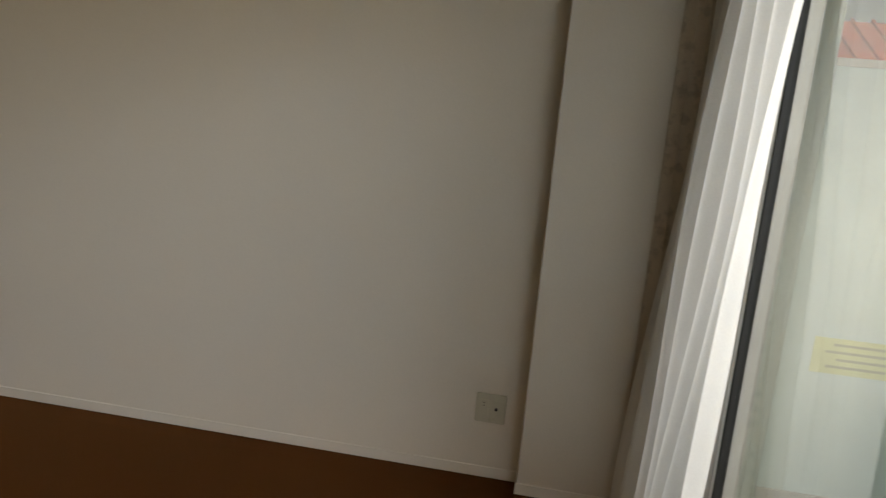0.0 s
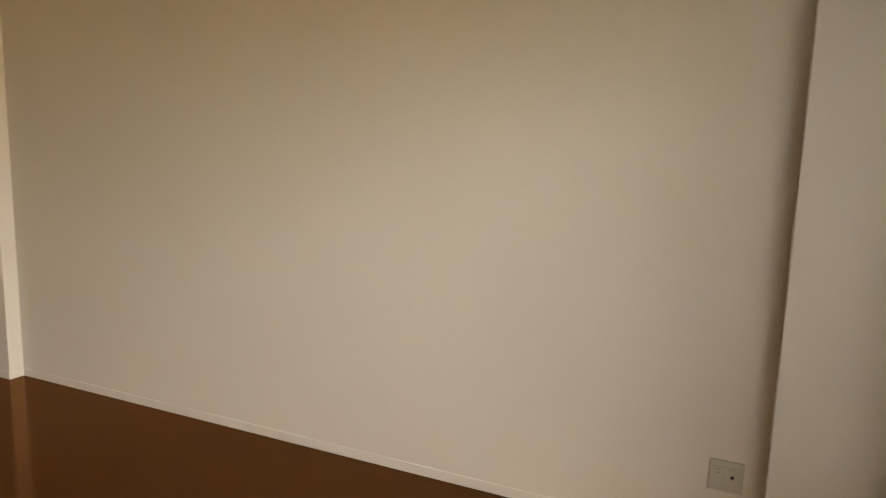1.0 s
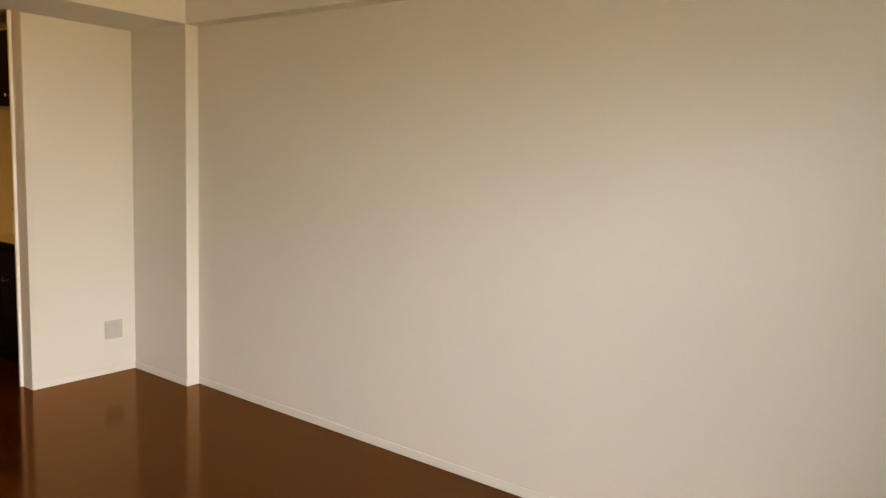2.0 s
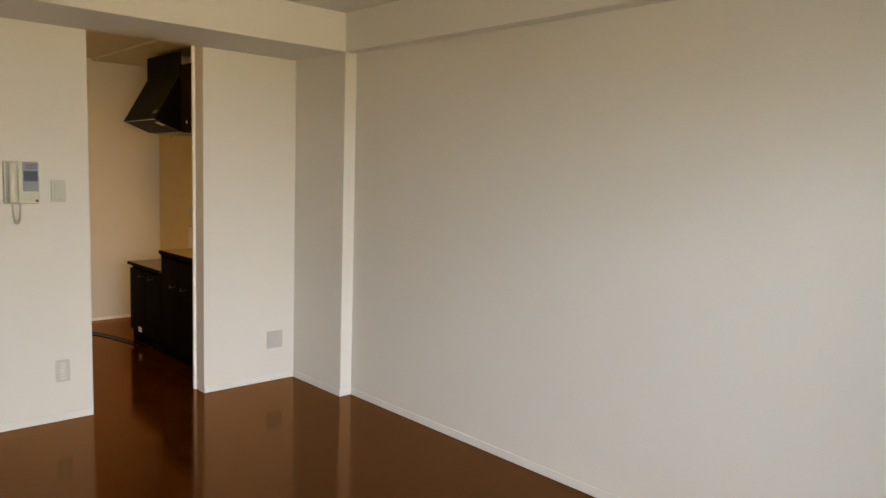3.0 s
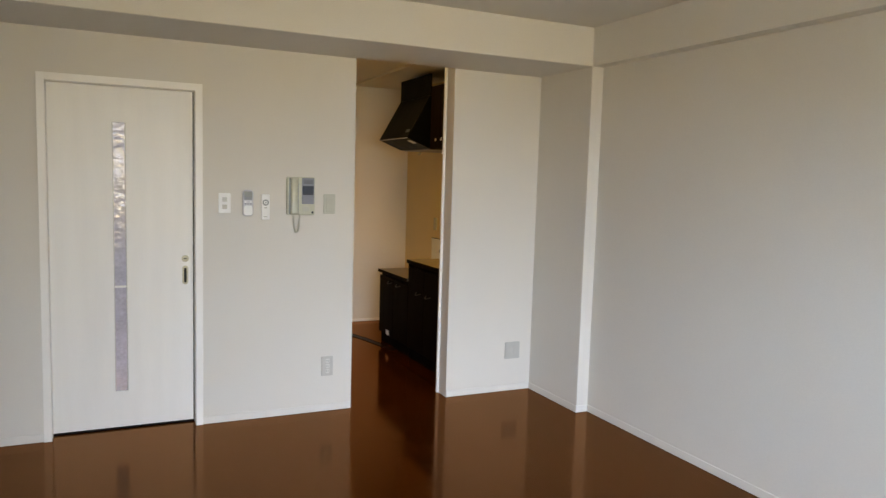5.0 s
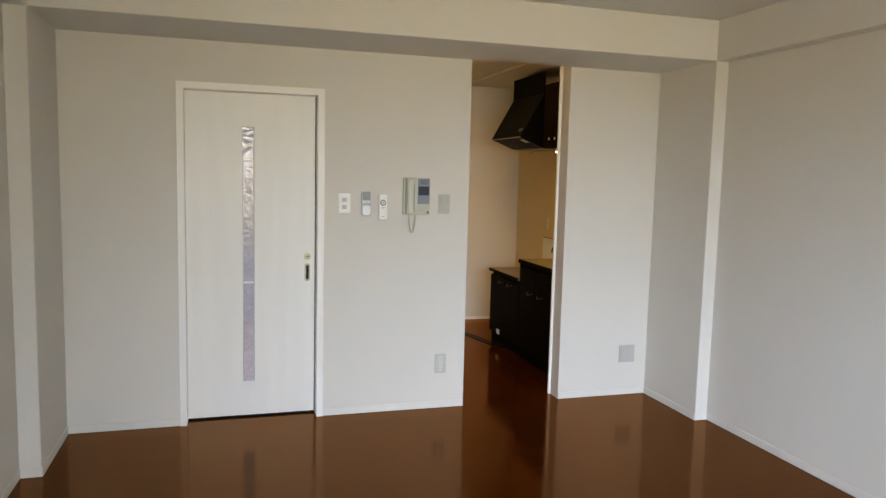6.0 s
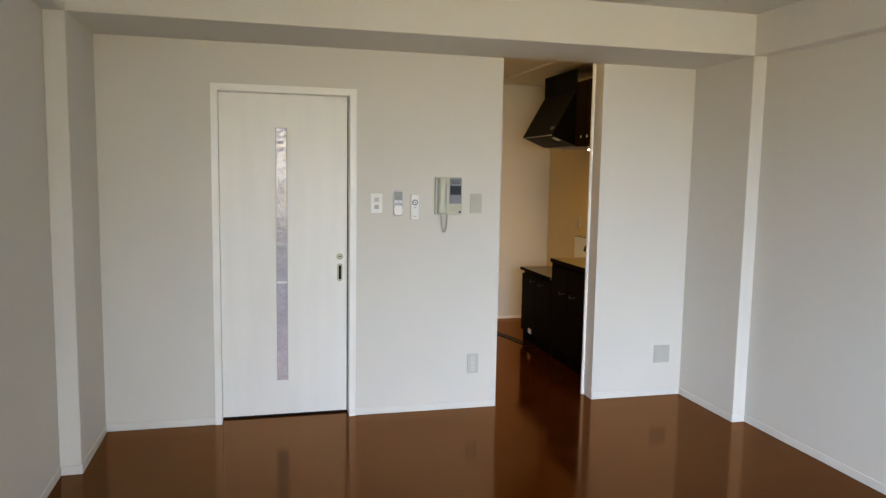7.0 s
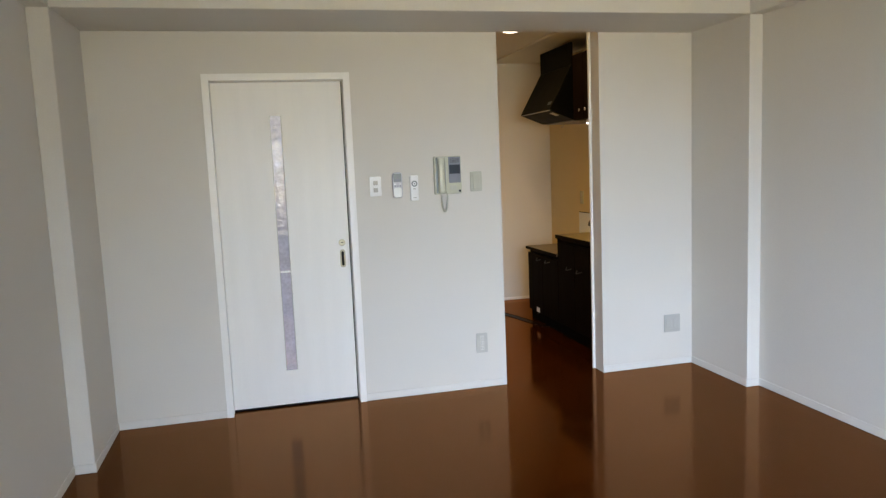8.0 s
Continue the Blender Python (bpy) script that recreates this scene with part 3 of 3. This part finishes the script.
stove_unit = base_cabinet("stove_cabinet", 1.155, 1.850, 0.656, "low espresso-brown cabinet for a gas stove, with curved metal handles", 2, 0.592, (1.371, 1.574))
sink_unit = base_cabinet("sink_cabinet", 0.16, 1.150, 0.816, "espresso-brown sink cabinet with curved metal handles", 3, 0.592, (0.40, 0.723, 0.920))
part("label", box((CX - 0.003, 1.585, 0.097), (CX - 0.0005, 1.655, 0.140)), WHITEPL, stove_unit, "small white sticker low on the door")
t1 = thing("stove_worktop", (1.16, 1.5, 0.657), "bare stainless steel stove shelf with a dark front edge", "worktop")
part("slab", box((CX - 0.010, 1.158, 0.657), (XE - 0.002, 1.862, 0.681), 0.003), STEEL, t1)
part("front_edge", box((CX - 0.016, 1.158, 0.655), (CX - 0.0105, 1.866, 0.6805), 0.002), ESPRESSO, t1, "dark front edge")
t2 = thing("sink_worktop", (1.16, 0.65, 0.817), "stainless steel sink worktop with a dark front edge", "worktop")
part("slab", box((CX - 0.010, 0.15, 0.817), (XE - 0.002, 1.156, 0.847), 0.003), STEEL, t2)
part("front_edge", box((CX - 0.016, 0.15, 0.815), (CX - 0.0105, 1.160, 0.8465), 0.002), ESPRESSO, t2, "dark front edge")
part("backsplash", box((XE - 0.014, 0.15, 0.8470), (XE - 0.002, 1.154, 0.869), 0.002), STEEL, t2)
part("end_panel", box((CX + 0.002, 1.1515, 0.6805), (XE - 0.02, 1.1565, 0.8165)), ESPRESSO, t2, "dark end panel above the stove shelf")
tap = thing("kitchen_tap", (1.28, 1.00, 0.847), "dark kitchen tap with a bent spout on the sink worktop", "tap")
part("stem", tube([(1.28, 1.00, 0.847), (1.28, 1.00, 0.945)], 0.018, 12), BLACKPL, tap, smooth=True)
part("spout", tube([(1.28, 1.00, 0.940), (1.24, 1.03, 0.962), (1.19, 1.065, 0.972), (1.155, 1.09, 0.962), (1.14, 1.10, 0.935), (1.137, 1.103, 0.905)], 0.011, 10), BLACKPL, tap, smooth=True)
part("lever", tube([(1.28, 1.00, 0.945), (1.275, 1.01, 0.985), (1.255, 1.04, 1.000)], 0.007, 8), BLACKPL, tap, smooth=True)
splash = setting("splash_panel", box((XE - 0.006, 1.165, 0.70), (XE, 2.02, 0.952), 0.001), PANEL, "white wipe-clean panel behind the stove shelf", "splash panel")
setting("splash_trim", box((XE - 0.009, 1.165, 0.9525), (XE, 2.02, 0.957), 0.001), GASKET, "thin grey strip along the top of the splash panel", "trim")
ks = thing("kitchen_socket", (XE, 1.95, 1.03), "ivory wall socket above the splash panel", "socket")
p = part("plate", prism(rounded(1.915, 1.035, 1.985, 1.155, 0.006), "x", XE - 0.008, XE, 0.001), IVORY, ks)
for z in (1.12, 1.07):
    part("outlet", prism(rounded(1.932, z - 0.018, 1.968, z + 0.018, 0.003), "x", XE - 0.011, XE - 0.008), GREYPL, p)

hood = thing("range_hood", (1.2, 1.585, 1.78), "black enamelled range hood with sloping front above the stove", "range hood")
HY0, HY1 = 1.205, 1.885
part("canopy", prism([(0.85, 1.873), (0.85, 1.882), (1.05, 2.237), (XE - 0.002, 2.237), (XE - 0.002, 1.79), (1.06, 1.79)], "y", HY0, HY1, 0.002), HOODBLACK, hood)
part("front_panel", box((1.050, HY0 + 0.001, 2.238), (1.066, HY1 - 0.001, 2.422), 0.002), HOODBLACK, hood, "upright black cover panel")
part("duct", box((1.09, 1.70, 2.238), (1.23, HY1 - 0.02, 2.38), 0.004), HOODBLACK, hood)
part("lip", box((0.846, HY0, 1.868), (0.852, HY1, 1.875), 0.001), MIDGREY, hood, "thin grey front edge")
part("filter", box((1.08, HY0 + 0.05, 1.782), (1.42, HY1 - 0.05, 1.7895), 0.001), MIDGREY, hood, "dark grease filter")
part("label", prism([(0.890, 1.8542), (0.945, 1.8325), (0.944, 1.8298), (0.889, 1.8515)], "y", HY0 + 0.030, HY0 + 0.100), GREYPL, hood, "small grey label")
part("switch_panel", prism([(0.8735, 1.9200), (0.8890, 1.9475), (0.8872, 1.9485), (0.8717, 1.9210)], "y", HY0 + 0.03, HY0 + 0.11), BLACKPL, hood, "dark switch panel")
part("hook", tube([(1.2, 1.74, 1.782), (1.2, 1.74, 1.765), (1.19, 1.74, 1.752), (1.18, 1.74, 1.758)], 0.006, 8), BRASS, hood, "small hanging hook", smooth=True)

cab = thing("wall_cabinet", (1.28, 0.69, 1.782), "espresso-brown wall cabinet beside the range hood with small chrome knobs", "cabinet")
part("body", box((1.080, 0.17, 1.782), (XE - 0.002, 1.203, 2.315), 0.001), ESPRESSO, cab)
for k, (ya, yb, ky) in enumerate(((0.17, 0.585, 0.53), (0.588, 1.003, 0.950), (1.006, 1.202, 1.060))):
    d = part("door", box((1.058, ya + 0.0015, 1.782), (1.078, yb - 0.0015, 2.312), 0.002), ESPRESSO, cab)
    part("knob", prism(disc(ky, 1.858, 0.014, 14), "x", 1.038, 1.0575, 0.003), CHROME, d, "small round chrome knob", smooth=True)

tube_lamp = thing("under_cabinet_light", (1.147, 0.84, 1.745), "slim lit lamp under the wall cabinet", "lamp")
part("housing", box((1.127, 0.55, 1.758), (1.167, 1.11, 1.7815), 0.004), WHITEPL, tube_lamp)
part("cover", box((1.129, 0.552, 1.746), (1.165, 1.108, 1.7575), 0.004), LAMPGLOW, tube_lamp, "lit warm white cover")

lamp = thing("ceiling_downlight", (0.475, 1.03, KZ - 0.01), "round recessed ceiling downlight, switched on", "ceiling light")
part("ring", prism(disc(0.475, 1.03, 0.085, 32), "z", KZ - 0.006, KZ - 0.0005, 0.001), TRIM, lamp)
part("cover", prism(disc(0.475, 1.03, 0.068, 32), "z", KZ - 0.0075, KZ - 0.0062), LAMPGLOW, lamp, "lit warm white cover")

# ---- balcony window ----
window_1 = thing("window_1", ((WX0 + WX1) / 2, -5.36, 0), "wide aluminium sliding balcony window with clear glass", "window", kind="structure")
part("frame_side", box((WX0, -5.418, 0.016), (WX0 + 0.035, -5.30, WZ1 - 0.001), 0.002), ALUMINIUM, window_1)
part("frame_side", box((WX1 - 0.035, -5.418, 0.016), (WX1, -5.30, WZ1 - 0.001), 0.002), ALUMINIUM, window_1)
part("frame_head", box((WX0 + 0.035, -5.418, WZ1 - 0.036), (WX1 - 0.035, -5.30, WZ1 - 0.001), 0.002), ALUMINIUM, window_1)
part("sill", box((WX0 + 0.035, -5.418, 0.016), (WX1 - 0.035, -5.30, 0.045), 0.002), ALUMINIUM, window_1)
mid = (WX0 + WX1) / 2


def sash(xa, xb, y):
    s = part("sash", merge(
        box((xa, y - 0.014, 0.046), (xa + 0.05, y + 0.014, WZ1 - 0.038), 0.002), box((xb - 0.05, y - 0.014, 0.046), (xb, y + 0.014, WZ1 - 0.038), 0.002),
        box((xa + 0.05, y - 0.014, 0.046), (xb - 0.05, y + 0.014, 0.13), 0.002), box((xa + 0.05, y - 0.014, WZ1 - 0.09), (xb - 0.05, y + 0.014, WZ1 - 0.038), 0.002)), ALUMINIUM, window_1)
    g = part("pane", box((xa + 0.05, y - 0.003, 0.13), (xb - 0.05, y + 0.003, WZ1 - 0.09)), GLASS, s, "clear window glass")
    g.visible_shadow = False
    for gx in (xa + 0.05, xb - 0.05):
        part("gasket", box((gx - 0.010, y - 0.0155, 0.13), (gx + 0.010, y + 0.0155, WZ1 - 0.09)), GASKET, s, "black rubber gasket")


sash(mid - 0.03, WX1 - 0.036, -5.345)
sash(WX0 + 0.036, mid + 0.03, -5.382)


def fold_sheer(s, z):
    top = max(0.0, min(1.0, z / 2.1))
    x = 1.368 - 0.88 * s
    y = -5.100 - 0.105 * top + 0.028 * math.sin(2 * math.pi * 6.2 * s + 0.5 * math.sin(5 * s) + 0.25 * z) + 0.011 * math.sin(31 * s + 2.6 * z) + 0.007 * math.sin(3.4 * z + 9 * s)
    x -= 0.02 * (1 - s) * top
    return (x, y - 0.028 * s, z)


def fold_drape(s, z):
    x = 1.376 - 0.05 * s + 0.006 * math.sin(2 * math.pi * 3.0 * s)
    y = -5.085 - 0.13 * s + 0.007 * math.sin(2 * math.pi * 3.2 * s + 0.4 * z)
    return (x, y, z)


curtain = thing("sheer_curtain", (0.93, -5.19, 0.03), "white sheer curtain drawn aside in soft vertical folds", "curtain")
part("cloth", sheet(fold_sheer, 0.03, 2.12, 24, 0.0), SHEER, curtain, smooth=True)
drape = thing("printed_drape", (1.33, -5.2, 0.04), "beige drape with a brown printed pattern, bunched beside the pillar", "curtain")
part("cloth", sheet(fold_drape, 0.04, 2.058, 16, 0.0), DRAPE, drape, smooth=True)
part("header_tape", sheet(fold_drape, 2.0585, 2.12, 3, 0.0), SHEER, drape, "pale gathered header tape", smooth=True)
rail = thing("curtain_rail", (-0.5, -5.2, 2.13), "white double curtain rail above the window", "curtain rail")
part("rod", box((PW + 0.002, -5.222, 2.126), (PE - 0.002, -5.196, 2.146), 0.003), TRIM, rail)
for bx in (-2.2, -1.3, -0.4, 0.5, 1.2):
    part("bracket", box((bx - 0.012, -5.269, 2.130), (bx + 0.012, -5.2225, 2.146), 0.002), TRIM, rail)

# ---- balcony and what lies beyond ----
setting("balcony_floor", box((-2.62, -6.85, -0.38), (2.30, -5.425, -0.30)), CONCRETE, "grey concrete balcony floor", "floor")
setting("balcony_parapet", box((-2.62, -6.97, -0.38), (2.30, -6.852, 1.10), 0.008), CONCRETE, "painted concrete balcony parapet", "parapet")
setting("balcony_side_wall", box((2.20, -5.84, -0.38), (2.34, -5.425, 3.2), 0.005), CONCRETE, "pale grey concrete wing wall of the balcony", "wall")
setting("balcony_side_wall", box((-2.74, -6.97, -0.38), (-2.622, -5.425, 3.2), 0.005), CONCRETE, "pale grey concrete wing wall of the balcony", "wall")
setting("balcony_slab", box((-2.621, -6.97, 2.58), (2.195, -5.425, 2.76), 0.005), CONCRETE, "concrete balcony slab overhead", "slab")
setting("outer_wall", box((1.61, -5.42, -0.38), (2.34, -5.20, 3.2)), CONCRETE, "pale grey concrete outer wall", "wall")
screen = thing("balcony_partition", (2.22, -6.3, -0.30), "grey board partition at the end of the balcony with a yellow sticker", "partition")
bd = part("board", box((2.215, -6.845, -0.22), (2.223, -5.845, 1.765)), BOARD, screen)
part("rail", box((2.205, -6.848, 1.7655), (2.235, -5.842, 1.80), 0.002), ALUMINIUM, screen, "aluminium top rail")
part("rail", box((2.205, -6.848, -0.2995), (2.235, -5.842, -0.2205), 0.002), ALUMINIUM, screen, "aluminium bottom rail")
st = part("sticker", box((2.2125, -6.52, 0.395), (2.2145, -5.975, 0.565)), STICKER, bd, "pale yellow notice sticker")
for k, (ya, yb) in enumerate(((-6.46, -6.06), (-6.48, -6.03), (-6.44, -6.08), (-6.30, -6.04))):
    z = 0.535 - 0.035 * k
    part("print_bar", box((2.2112, ya, z - 0.006), (2.2122, yb, z + 0.006)), PRINT, st)

house = thing("neighbour_house", (17.5, -14.0, -6.0), "cream house with an orange tiled roof beyond the balcony", "house", kind="structure")
part("wall", box((15.2, -20.6, -6.0), (20.4, -9.4, 2.55)), PLASTER, house)
roof = part("roof", prism([(14.7, 2.551), (20.9, 2.551), (17.8, 4.05)], "y", -21.2, -9.3, 0.02), ROOFTILE, house, "orange clay tile roof")
for k in range(26):
    y = -21.0 + 0.46 * k
    part("tile_roll", tube([(14.66, y, 2.565), (17.79, y, 4.075)], 0.05, 6), ROOFTILE, roof)
setting("ground", box((-300, -400, -6.2), (400, 300, -6.01)), EARTH, "grey asphalt street far below", "ground")
